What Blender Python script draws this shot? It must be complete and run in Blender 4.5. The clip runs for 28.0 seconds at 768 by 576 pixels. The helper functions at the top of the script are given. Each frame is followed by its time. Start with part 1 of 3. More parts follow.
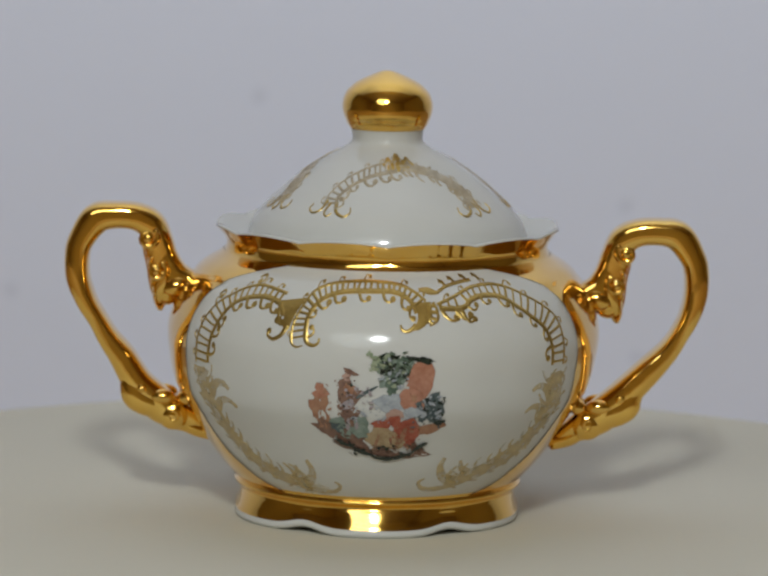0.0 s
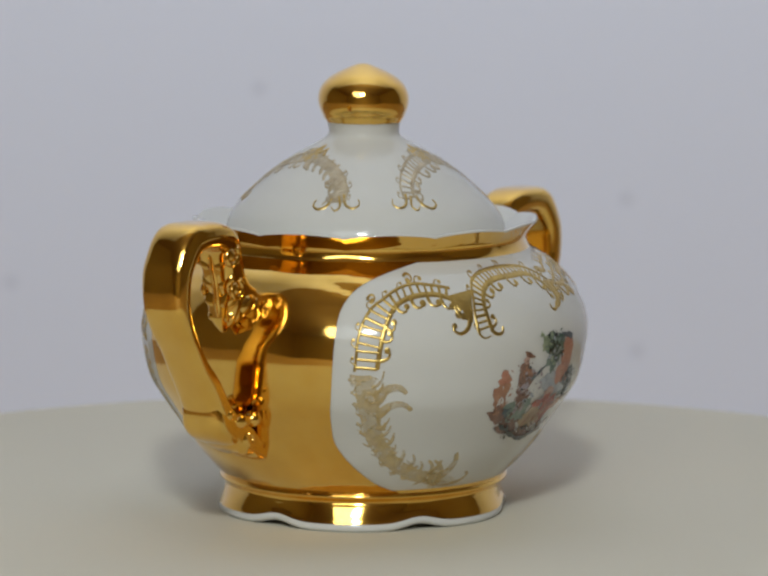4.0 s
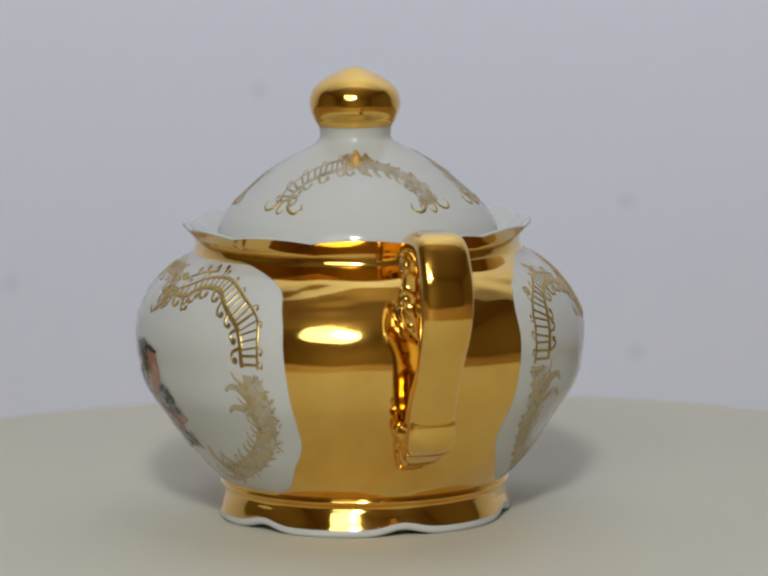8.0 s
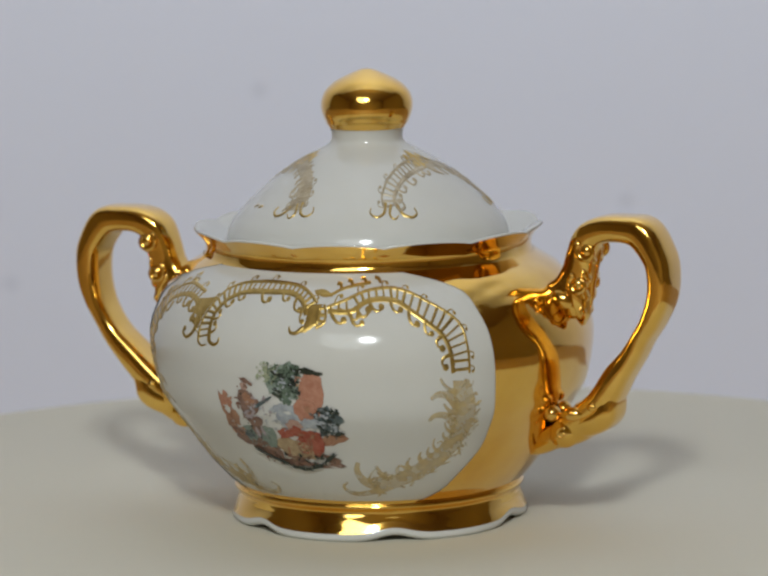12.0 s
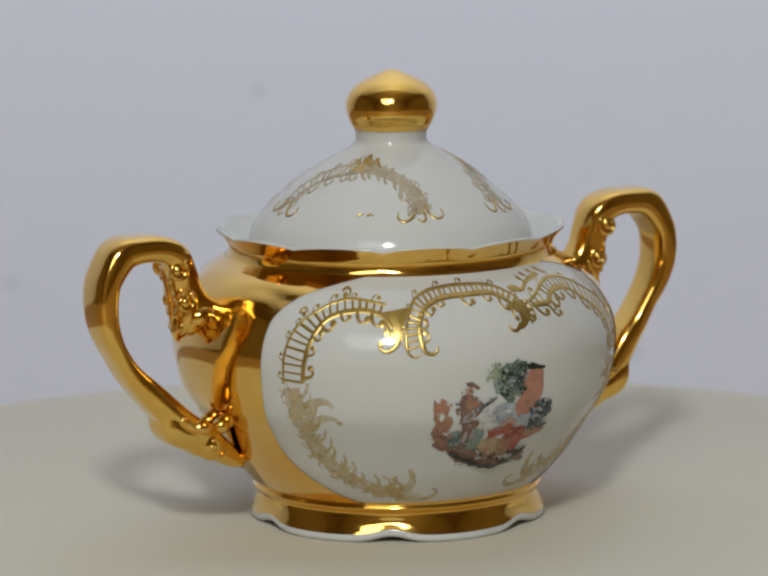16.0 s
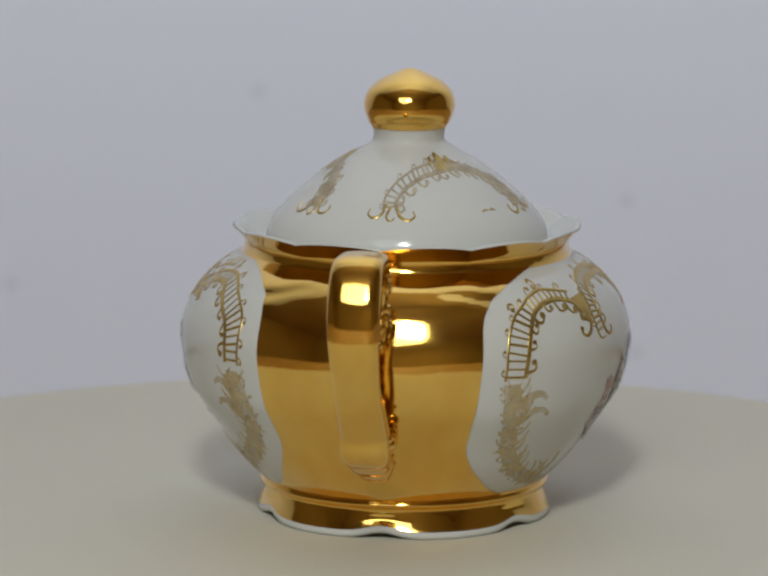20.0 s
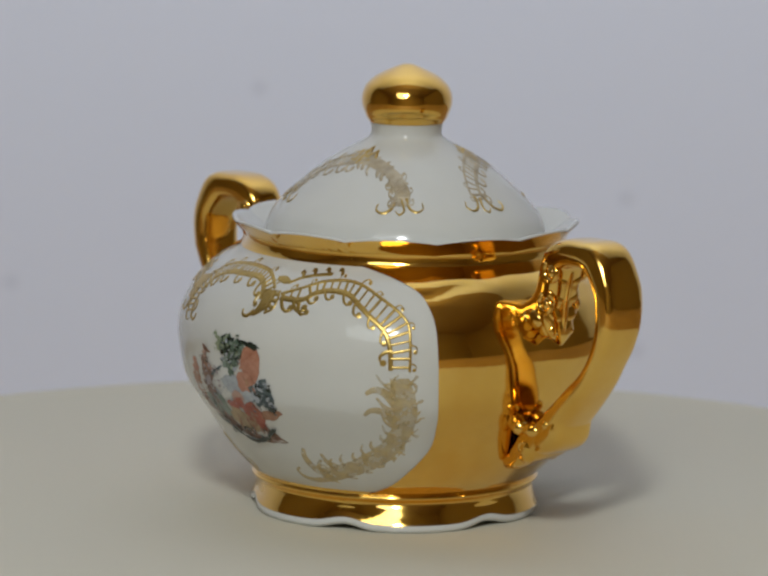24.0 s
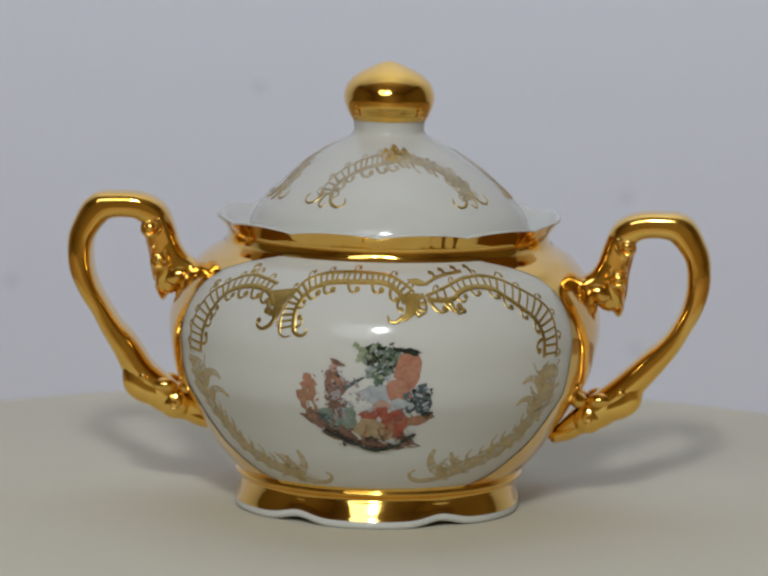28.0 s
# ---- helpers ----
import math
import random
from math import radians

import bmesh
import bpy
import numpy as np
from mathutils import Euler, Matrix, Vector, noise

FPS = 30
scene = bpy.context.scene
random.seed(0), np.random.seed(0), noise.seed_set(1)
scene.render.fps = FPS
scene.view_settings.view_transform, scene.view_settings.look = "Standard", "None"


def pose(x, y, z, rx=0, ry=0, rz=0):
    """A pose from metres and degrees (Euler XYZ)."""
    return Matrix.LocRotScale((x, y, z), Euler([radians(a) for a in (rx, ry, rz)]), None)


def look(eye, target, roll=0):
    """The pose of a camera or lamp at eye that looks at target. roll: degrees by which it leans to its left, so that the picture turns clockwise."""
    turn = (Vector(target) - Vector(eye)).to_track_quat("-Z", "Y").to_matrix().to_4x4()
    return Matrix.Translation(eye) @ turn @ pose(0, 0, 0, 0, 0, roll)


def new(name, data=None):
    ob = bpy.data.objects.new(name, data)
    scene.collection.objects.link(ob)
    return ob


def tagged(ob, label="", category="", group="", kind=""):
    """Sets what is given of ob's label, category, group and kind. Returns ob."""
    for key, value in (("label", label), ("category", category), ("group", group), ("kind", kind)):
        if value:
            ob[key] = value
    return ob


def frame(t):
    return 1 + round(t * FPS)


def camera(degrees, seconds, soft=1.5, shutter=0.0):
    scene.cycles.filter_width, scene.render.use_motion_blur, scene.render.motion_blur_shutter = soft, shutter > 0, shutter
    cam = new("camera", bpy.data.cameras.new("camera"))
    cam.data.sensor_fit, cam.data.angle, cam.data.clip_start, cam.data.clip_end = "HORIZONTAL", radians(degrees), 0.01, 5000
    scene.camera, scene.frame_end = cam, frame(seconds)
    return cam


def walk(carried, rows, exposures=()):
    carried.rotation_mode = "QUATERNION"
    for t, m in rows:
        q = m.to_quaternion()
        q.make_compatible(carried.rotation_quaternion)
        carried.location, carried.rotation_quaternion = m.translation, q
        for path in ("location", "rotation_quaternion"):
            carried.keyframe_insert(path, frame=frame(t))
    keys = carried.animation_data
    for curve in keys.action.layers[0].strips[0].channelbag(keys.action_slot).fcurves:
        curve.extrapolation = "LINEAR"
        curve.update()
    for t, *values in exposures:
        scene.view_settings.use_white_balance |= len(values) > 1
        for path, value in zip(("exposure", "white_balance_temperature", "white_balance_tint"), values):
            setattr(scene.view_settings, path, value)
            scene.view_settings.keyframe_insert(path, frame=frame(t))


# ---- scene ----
MM = 0.001
EYE = Vector((0.0003, -0.9, 0.1878))
PITCH = 8.22          # degrees below level
cam = camera(12.2, 28.0, soft=2.6)

# small nudges of the tripod head: seconds, 1/7334 rad
NOD = [(0, -12.9), (0.5, -12.5), (1.0, -11.8), (1.2, -11.0), (1.3, -6.0), (1.4, -1.5), (1.5, 2.4), (2, 2.6), (3.5, 2.5), (5.5, 1.9), (6.0, 1.2),
       (6.6, -0.5), (8, -0.4), (12.5, -0.4), (14.5, -0.7), (15.5, -1.3), (18, -1.8), (20.5, -2.1), (21.0, -0.5),
       (21.5, 3.4), (23.5, 3.0), (26.6, 4.2), (26.9, 7.5), (27.2, 7.0), (27.5, 5.2), (28.0, 5.6)]
cam.data.dof.use_dof, cam.data.dof.focus_distance, cam.data.dof.aperture_fstop = True, 0.87, 22


def aim(nod):
    a = radians(PITCH) + nod / 7334
    return look(EYE, EYE + Vector((0, math.cos(a), -math.sin(a))))


walk(cam, [(t, aim(n)) for t, n in NOD],
     exposures=[(0, 0.18), (1.2, 0.20), (1.6, 0.33), (18.1, 0.34), (18.9, 0.25), (28.0, 0.23)])

# ---- light ----
world = bpy.data.worlds.new("world")
scene.world = world
world.use_nodes = True
world.node_tree.nodes["Background"].inputs[0].default_value = (0.5, 0.55, 0.65, 1)
world.node_tree.nodes["Background"].inputs[1].default_value = 0.02


def area_lamp(name, eye, target, size, watts, colour):
    data = bpy.data.lights.new(name, "AREA")
    data.shape, data.size, data.energy, data.color = "DISK", size, watts, colour
    ob = new(name, data)
    ob.matrix_world = look(eye, target)
    return ob


area_lamp("lamp_front", (-0.04, -0.95, 0.66), (0, 0.1, 0.06), 0.12, 4.6, (0.90, 0.96, 0.985))
# unseen softbox high behind the camera, placed after its broad highlight on the gold
area_lamp("lamp_softbox", (-0.42, -1.92, 1.40), (-0.02, 0.0, 0.1), 1.2, 11.5, (0.88, 0.96, 0.985))
# added fill, no known source: aimed up to brighten the paper backdrop and its overhang
area_lamp("fill_bounce", (0.05, -0.42, 0.80), (0.12, 0.30, 1.28), 0.5, 4.6, (0.885, 0.96, 0.985))
# added fill, no known source: lights the rear wall that the gilding mirrors
area_lamp("fill_wall", (0.0, -1.2, -0.2), (0.0, -2.6, 0.45), 0.6, 4.0, (0.95, 0.98, 1.0))


# ---- materials ----
def material(name, colour, rough, metal=0.0, spots=0.0, scale=40.0, bump=0.0, bump_scale=300.0, coat=0.0, second=None):
    """A surface with two scales of uneven colour, uneven gloss and fine relief."""
    m = bpy.data.materials.new(name)
    m.use_nodes = True
    nt = m.node_tree
    b = nt.nodes["Principled BSDF"]
    b.inputs["Metallic"].default_value = metal
    b.inputs["Coat Weight"].default_value = coat
    b.inputs["Coat Roughness"].default_value = 0.03
    co = nt.nodes.new("ShaderNodeTexCoord")
    n1 = nt.nodes.new("ShaderNodeTexNoise")
    n1.inputs["Scale"].default_value, n1.inputs["Detail"].default_value = scale, 6
    n2 = nt.nodes.new("ShaderNodeTexNoise")
    n2.inputs["Scale"].default_value, n2.inputs["Detail"].default_value = bump_scale, 4
    for n in (n1, n2):
        nt.links.new(co.outputs["Object"], n.inputs["Vector"])
    add = nt.nodes.new("ShaderNodeMath")
    add.operation = "MULTIPLY_ADD"
    add.inputs[1].default_value, add.inputs[2].default_value = 0.35, 0.0
    nt.links.new(n2.outputs[0], add.inputs[0])
    tot = nt.nodes.new("ShaderNodeMath")
    tot.operation = "MULTIPLY_ADD"
    tot.inputs[1].default_value = 0.65
    nt.links.new(n1.outputs[0], tot.inputs[0])
    nt.links.new(add.outputs[0], tot.inputs[2])
    ramp = nt.nodes.new("ShaderNodeValToRGB")
    ramp.color_ramp.elements[0].position, ramp.color_ramp.elements[1].position = 0.3, 0.7
    dark = second or tuple(c * (1 - spots) for c in colour)
    ramp.color_ramp.elements[0].color, ramp.color_ramp.elements[1].color = (*dark, 1), (*colour, 1)
    nt.links.new(tot.outputs[0], ramp.inputs[0])
    nt.links.new(ramp.outputs[0], b.inputs["Base Color"])
    rr = nt.nodes.new("ShaderNodeMapRange")
    rr.inputs["To Min"].default_value, rr.inputs["To Max"].default_value = rough * 0.7, rough * 1.3
    nt.links.new(tot.outputs[0], rr.inputs["Value"])
    nt.links.new(rr.outputs[0], b.inputs["Roughness"])
    if bump:
        bp = nt.nodes.new("ShaderNodeBump")
        bp.inputs["Strength"].default_value, bp.inputs["Distance"].default_value = 1.0, bump
        nt.links.new(tot.outputs[0], bp.inputs["Height"])
        nt.links.new(bp.outputs[0], b.inputs["Normal"])
    return m


PORCELAIN = material("porcelain", (0.57, 0.565, 0.53), 0.10, spots=0.03, scale=60, bump=0.00003, bump_scale=120)
body = PORCELAIN.node_tree.nodes["Principled BSDF"].inputs
body["Subsurface Weight"].default_value, body["Subsurface Scale"].default_value = 0.15, 0.005
body["Specular IOR Level"].default_value = 0.28
body["Subsurface Radius"].default_value = (1.0, 0.95, 0.85)
GOLD = material("gilding", (0.90, 0.575, 0.125), 0.085, metal=1.0, second=(0.80, 0.46, 0.07), scale=75, bump=0.00010, bump_scale=160, coat=0.4)
GOLD.node_tree.nodes["Principled BSDF"].inputs["Coat IOR"].default_value = 1.75
TRANSFER = material("gilt_transfer", (0.60, 0.415, 0.12), 0.32, metal=0.85, spots=0.35, scale=300, bump=0.00006, bump_scale=900)
# lid gilt: worn, and paled further by a bright reflection put into its colour
WORN_PALE = material("worn_pale_gilt", (0.58, 0.51, 0.38), 0.42, metal=0.4, second=(0.42, 0.33, 0.19), scale=260, bump=0.00005, bump_scale=900)
# lower sprays: thin worn gilt, with the disc's reflection lightened into the colour
SPRAY = material("pale_gilt", (0.64, 0.50, 0.23), 0.40, metal=0.4, second=(0.55, 0.40, 0.17), scale=260, bump=0.00005, bump_scale=900)
PAPER = material("cream_paper", (0.60, 0.565, 0.46), 0.75, spots=0.03, scale=14, bump=0.00008, bump_scale=500)
BACKDROP = material("backdrop_paper", (0.765, 0.795, 0.94), 0.85, spots=0.02, scale=3, bump=0.0001, bump_scale=300)


def smudges(m, spots, size):
    """Faint grey finger marks at places on a sheet."""
    nt = m.node_tree
    base = nt.nodes["Principled BSDF"].inputs["Base Color"]
    co = nt.nodes.new("ShaderNodeTexCoord")
    for at in spots:
        away, fade, mul = nt.nodes.new("ShaderNodeVectorMath"), nt.nodes.new("ShaderNodeMapRange"), nt.nodes.new("ShaderNodeMixRGB")
        away.operation, mul.blend_type = "DISTANCE", "MULTIPLY"
        away.inputs[1].default_value = at
        nt.links.new(co.outputs["Object"], away.inputs[0])
        nt.links.new(away.outputs["Value"], fade.inputs["Value"])
        fade.inputs["From Max"].default_value = size
        fade.inputs["To Min"].default_value, fade.inputs["To Max"].default_value = 0.5, 0.0
        mul.inputs[2].default_value = (0.78, 0.78, 0.80, 1)
        nt.links.new(fade.outputs[0], mul.inputs[0])
        nt.links.new(base.links[0].from_socket, mul.inputs[1])
        nt.links.new(mul.outputs[0], base)


smudges(BACKDROP, [(-0.1383, 0.42, -0.0013), (0.0899, 0.42, 0.0299), (0.0944, 0.42, -0.0269), (-0.0457, 0.42, 0.0708)], 0.0045)
WOOD = material("brown_wood", (0.44, 0.28, 0.12), 0.5, spots=0.3, scale=9, bump=0.0002, bump_scale=60)
WALLS = material("wall_paint", (0.54, 0.39, 0.15), 0.8, spots=0.08, scale=3, bump=0.0005, bump_scale=60)
CEILING = material("ceiling_paint", (0.50, 0.37, 0.21), 0.8, spots=0.04, scale=3, bump=0.0005, bump_scale=60)


def thin(m, scale, gain, uneven, attribute=""):
    """Lets the ground show through a thin, patchy coat; attribute: how thickly it was laid on."""
    nt = m.node_tree
    co, grain, mix = nt.nodes.new("ShaderNodeTexCoord"), nt.nodes.new("ShaderNodeTexNoise"), nt.nodes.new("ShaderNodeMath")
    grain.inputs["Scale"].default_value, grain.inputs["Detail"].default_value = scale, 5
    nt.links.new(co.outputs["Object"], grain.inputs["Vector"])
    mix.operation, mix.use_clamp = "MULTIPLY_ADD", True
    mix.inputs[1].default_value, mix.inputs[2].default_value = uneven, gain - uneven
    nt.links.new(grain.outputs[0], mix.inputs[0])
    last = mix
    if attribute:
        laid, last = nt.nodes.new("ShaderNodeAttribute"), nt.nodes.new("ShaderNodeMath")
        laid.attribute_name = attribute
        last.operation, last.use_clamp = "MULTIPLY", True
        nt.links.new(laid.outputs["Fac"], last.inputs[0])
        nt.links.new(mix.outputs[0], last.inputs[1])
    nt.links.new(last.outputs[0], nt.nodes["Principled BSDF"].inputs["Alpha"])


thin(SPRAY, 330, 0.92, 0.9)
thin(WORN_PALE, 330, 1.25, 0.9)


def paint(name, colour, second):
    colour, second = [c * 0.64 for c in colour], [c * 0.52 for c in second]
    m = material(name, tuple(colour), 0.16, second=tuple(second), scale=520, bump_scale=1300)
    thin(m, 900, 1.15, 0.9, "cover")
    return m


PAINT = {
    "leaf": paint("paint_leaf_green", (0.25, 0.33, 0.24), (0.06, 0.11, 0.08)),
    "lime": paint("paint_pale_green", (0.62, 0.66, 0.46), (0.36, 0.46, 0.28)),
    "dark": paint("paint_dark_green", (0.05, 0.07, 0.05), (0.015, 0.02, 0.02)),
    "salmon": paint("paint_salmon", (0.72, 0.36, 0.24), (0.60, 0.24, 0.14)),
    "teal": paint("paint_blue_green", (0.20, 0.25, 0.24), (0.05, 0.08, 0.10)),
    "sky": paint("paint_pale_blue", (0.66, 0.70, 0.72), (0.48, 0.52, 0.58)),
    "red": paint("paint_red", (0.64, 0.20, 0.12), (0.45, 0.06, 0.03)),
    "cream": paint("paint_cream", (0.72, 0.55, 0.32), (0.52, 0.34, 0.18)),
    "grass": paint("paint_grass", (0.42, 0.50, 0.42), (0.25, 0.34, 0.28)),
    "brown": paint("paint_brown", (0.42, 0.24, 0.16), (0.20, 0.10, 0.08)),
    "rust": paint("paint_rust", (0.62, 0.34, 0.20), (0.42, 0.18, 0.10)),
    "mauve": paint("paint_mauve", (0.62, 0.55, 0.55), (0.42, 0.33, 0.36)),
    "skin": paint("paint_pale_pink", (0.74, 0.50, 0.40), (0.62, 0.36, 0.28)),
}


# ---- shapes ----
def mesh_from(name, verts, faces, mat, smooth=True):
    me = bpy.data.meshes.new(name)
    me.from_pydata([tuple(v) for v in verts], [], faces)
    me.materials.append(mat)
    if smooth:
        me.polygons.foreach_set("use_smooth", [True] * len(me.polygons))
    me.update()
    return me


def coated(me, laid):
    """Notes on each vertex how thickly the paint was laid on."""
    me.attributes.new("cover", "FLOAT", "POINT").data.foreach_set("value", laid)
    return me


def part(name, data, parent, label=""):
    ob = new(name, data)
    ob.parent = parent
    if label:
        ob["label"] = label
    return ob


def grid(rows, closed=True):
    """Vertices and quads of a grid of rows; closed joins each row's ends."""
    nr, nc = len(rows), len(rows[0])
    verts = [v for r in rows for v in r]
    faces = []
    for i in range(nr - 1):
        for j in range(nc if closed else nc - 1):
            k = (j + 1) % nc
            faces.append((i * nc + j, i * nc + k, (i + 1) * nc + k, (i + 1) * nc + j))
    return verts, faces


def spline(points, steps=8):
    """A smooth curve through the points (Catmull-Rom), any dimension."""
    p = np.array(points, float)
    q = np.vstack([2 * p[0] - p[1], p, 2 * p[-1] - p[-2]])
    out = []
    for i in range(1, len(q) - 2):
        a, b, c, d = q[i - 1], q[i], q[i + 1], q[i + 2]
        for s in range(steps):
            t = s / steps
            out.append(0.5 * (2 * b + (c - a) * t + (2 * a - 5 * b + 4 * c - d) * t * t + (3 * b - a - 3 * c + d) * t ** 3))
    out.append(p[-1])
    return np.array(out)


def smoothstep(x):
    x = np.clip(x, 0, 1)
    return x * x * (3 - 2 * x)


# the bowl's outer wall: height and radius in mm, foot joint to rim
WALL = spline([(8.6, 34.9), (10.0, 35.4), (11.4, 36.6), (13.2, 38.4), (16.0, 41.0), (19.8, 44.2), (23.6, 46.9), (27.4, 49.6), (31.1, 52.2),
               (34.9, 54.5), (38.7, 55.7), (42.5, 56.4), (46.3, 56.9), (50.0, 56.8), (53.8, 55.8), (57.6, 53.9), (61.3, 50.9),
               (65.0, 46.7), (67.3, 42.9), (68.3, 41.4), (70.0, 40.7), (71.6, 41.0), (73.2, 42.2), (74.7, 43.6)])
# half the width of the gilded sides: height in mm, degrees from the handle
SIDE = spline([(7.0, 64), (9.6, 57), (11.0, 50), (14.7, 40), (23.6, 31), (31.0, 29.8), (38.7, 30.4), (50.0, 31.2), (56.0, 31.8), (60.0, 33.2),
               (63.0, 35.5), (65.0, 39.5), (66.8, 46), (68.6, 56)])
LEAN = (0.025, 0.011)          # the bowl was fired slightly askew


def lean(z):
    """How far the bowl's axis has strayed at a height in mm; the lid sits level again."""
    up = max(z - 72, 0)
    z = min(z, 72)
    return LEAN[0] * z - 0.0167 * up, LEAN[1] * z + 0.012 * up


def turned(phi):
    """Degrees between phi and the nearer handle, and what the gilded side gains there."""
    a = math.degrees(phi) % 360
    if a <= 90:
        return a, -3.0
    if a <= 180:
        return 180 - a, 3.0
    if a <= 270:
        return a - 180, -2.0
    return 360 - a, 0.0


def side_edge(z, gain):
    return np.interp(z, SIDE[:, 0], SIDE[:, 1]) + gain * smoothstep((z - 9) / 12) * smoothstep((68 - z) / 10)


def radius(z, phi):
    """The outer radius of the bowl in mm at a height in mm."""
    r = np.interp(z, WALL[:, 0], WALL[:, 1])
    belly = smoothstep((z - 10) / 22) * smoothstep((67.0 - z) / 12)
    r *= 1 - 0.035 * belly * math.cos(phi) ** 6
    away, gain = turned(phi)
    gilt = (1 - smoothstep((away - side_edge(z, gain) + 1.0) / 5.0)) * smoothstep((z - 9) / 4) * smoothstep((68.0 - z) / 4)
    r -= 0.12 * gilt + 0.25 * belly
    # the pressed sides are a little wavy, most towards the shoulder
    r += gilt * (0.08 + 0.10 * smoothstep((z - 44) / 10)) * noise.noise(Vector((phi * 5.5, z * 0.11, 3.7)))
    r += gilt * 0.28 * smoothstep((z - 56) / 5) * noise.noise(Vector((phi * 4.0, z * 0.42, 1.3)))
    # moulded swirls in the upper corners of the gilded sides
    fold = gilt * smoothstep((z - 59.5) / 3) * smoothstep((67.5 - z) / 2.5) * smoothstep((away - 12) / 14)
    r += fold * 0.22 * math.sin(1.7 * (z - 56) + 0.16 * away + 0.9 * math.sin(0.22 * away))
    frill = smoothstep((z - 67.5) / 6)
    r += frill * 0.7 * (abs(math.sin(6 * phi)) - 0.6)
    return r


def frill_height(z, phi):
    return z + smoothstep((z - 68) / 6) * 1.0 * (abs(math.sin(6 * phi)) ** 0.8 - 0.6)


def on_bowl(phi, z, out=0.0):
    """A place on the bowl's wall, in metres."""
    r = radius(z, phi) + out
    lx, ly = lean(z)
    return Vector(((r * math.cos(phi) + lx) * MM, (r * math.sin(phi) + ly) * MM, frill_height(z, phi) * MM))


def ring_around(r, z, count, wave=None):
    out = []
    for j in range(count):
        phi = 2 * math.pi * j / count
        rr, zz = wave(phi, r, z) if wave else (r, z)
        lx, ly = lean(zz)
        out.append(Vector(((rr * math.cos(phi) + lx) * MM, (rr * math.sin(phi) + ly) * MM, zz * MM)))
    return out


def lobes(phi, r, z):
    """The foot: six lobes with a nick between each two, lifted off the ground at the nicks."""
    a = (math.degrees(phi) + 30) % 60 - 30
    nick = math.exp(-(a / 8.5) ** 2)
    low = smoothstep((9.8 - z) / 5)
    return r + (0.9 * math.sin(3 * phi) ** 2 - 0.5 - 0.4 * nick) * low, z + 1.5 * nick * smoothstep((7.5 - z) / 5)


FOOT = spline([(35.9, 10.6), (36.4, 10.2), (36.45, 9.6), (35.7, 9.0), (35.0, 8.3), (35.32, 7.2), (35.7, 6.0), (36.12, 4.8), (36.52, 3.7), (36.9, 2.8), (37.0, 2.1), (36.8, 1.6), (36.3, 1.2)], 4)


def sugar_bowl():
    bowl = tagged(new("sugar_bowl"), "white porcelain lidded sugar bowl with gilded handles and painted scene", "sugar bowl")
    # white body: outer wall, rim, inside
    N = 288
    rows = []
    for z in np.linspace(8.8, 74.7, 97):
        rows.append([on_bowl(2 * math.pi * j / N, z) for j in range(N)])
    lip = spline([(43.4, 75.1), (42.6, 75.0), (41.2, 74.0), (39.4, 72.7), (37.8, 71.6), (36.6, 71.0), (34.6, 70.8), (34.0, 69.6), (36.0, 67.0), (42, 61.0),
                  (48.0, 50.0), (45.0, 34.0), (35.0, 16.0), (28.0, 10.0), (12.0, 7.5), (0.1, 7.0)], 3)
    for r, z in lip:
        rows.append(ring_around(r, z, N, lambda p, a, b: (a + 0.7 * smoothstep((b - 71) / 4) * (abs(math.sin(6 * p)) - 0.6), frill_height(b, p))))
    v, f = grid(rows)
    body = part("body", mesh_from("body", v, f, PORCELAIN), bowl, "glossy white porcelain body with a scalloped rim")
    # white foot under the gold
    rows = [ring_around(r, z, N, lobes) for r, z in FOOT]
    for r, z in [(33.8, 1.3), (32.6, 2.5), (31.5, 5.0), (20, 7.0), (0.1, 7.0)]:
        rows.append(ring_around(r, z, N, lobes))
    v, f = grid(rows)
    foot = part("foot", mesh_from("foot", [w for w in v], [q[::-1] for q in f], PORCELAIN), bowl, "scalloped white porcelain foot ring")
    # gilding
    rows = [ring_around(r + 0.15, z, N, lobes) for r, z in FOOT if z > 3.2]
    rows = [[on_bowl(2 * math.pi * j / N, 11.5, 0.02) for j in range(N)], [on_bowl(2 * math.pi * j / N, 11.1, 0.15) for j in range(N)]] + rows
    v, f = grid(rows)
    part("foot_band", mesh_from("foot_band", v, [q[::-1] for q in f], GOLD), foot, "gilded band round the foot")
    rows = [[on_bowl(2 * math.pi * j / N, z, 0.15) for j in range(N)] for z in np.linspace(68.2, 74.6, 16)]
    v, f = grid(rows)
    part("neck_band", mesh_from("neck_band", v, f, GOLD), body, "gilded band below the rim")
    for k in (0, 1):
        rows = []
        for z in np.linspace(8.4, 68.5, 80):
            lo, hi = side_edge(z, (0.0, 3.0)[k]), side_edge(z, (-3.0, -2.0)[k])
            rows.append([on_bowl(math.pi * k + math.radians(s), z, 0.28) for s in np.linspace(-lo, hi, 72)])
        v, f = grid(rows, False)
        part("side_panel", mesh_from("side_panel", v, f, GOLD), body, "polished gilded side behind the handle")
    return bowl, body


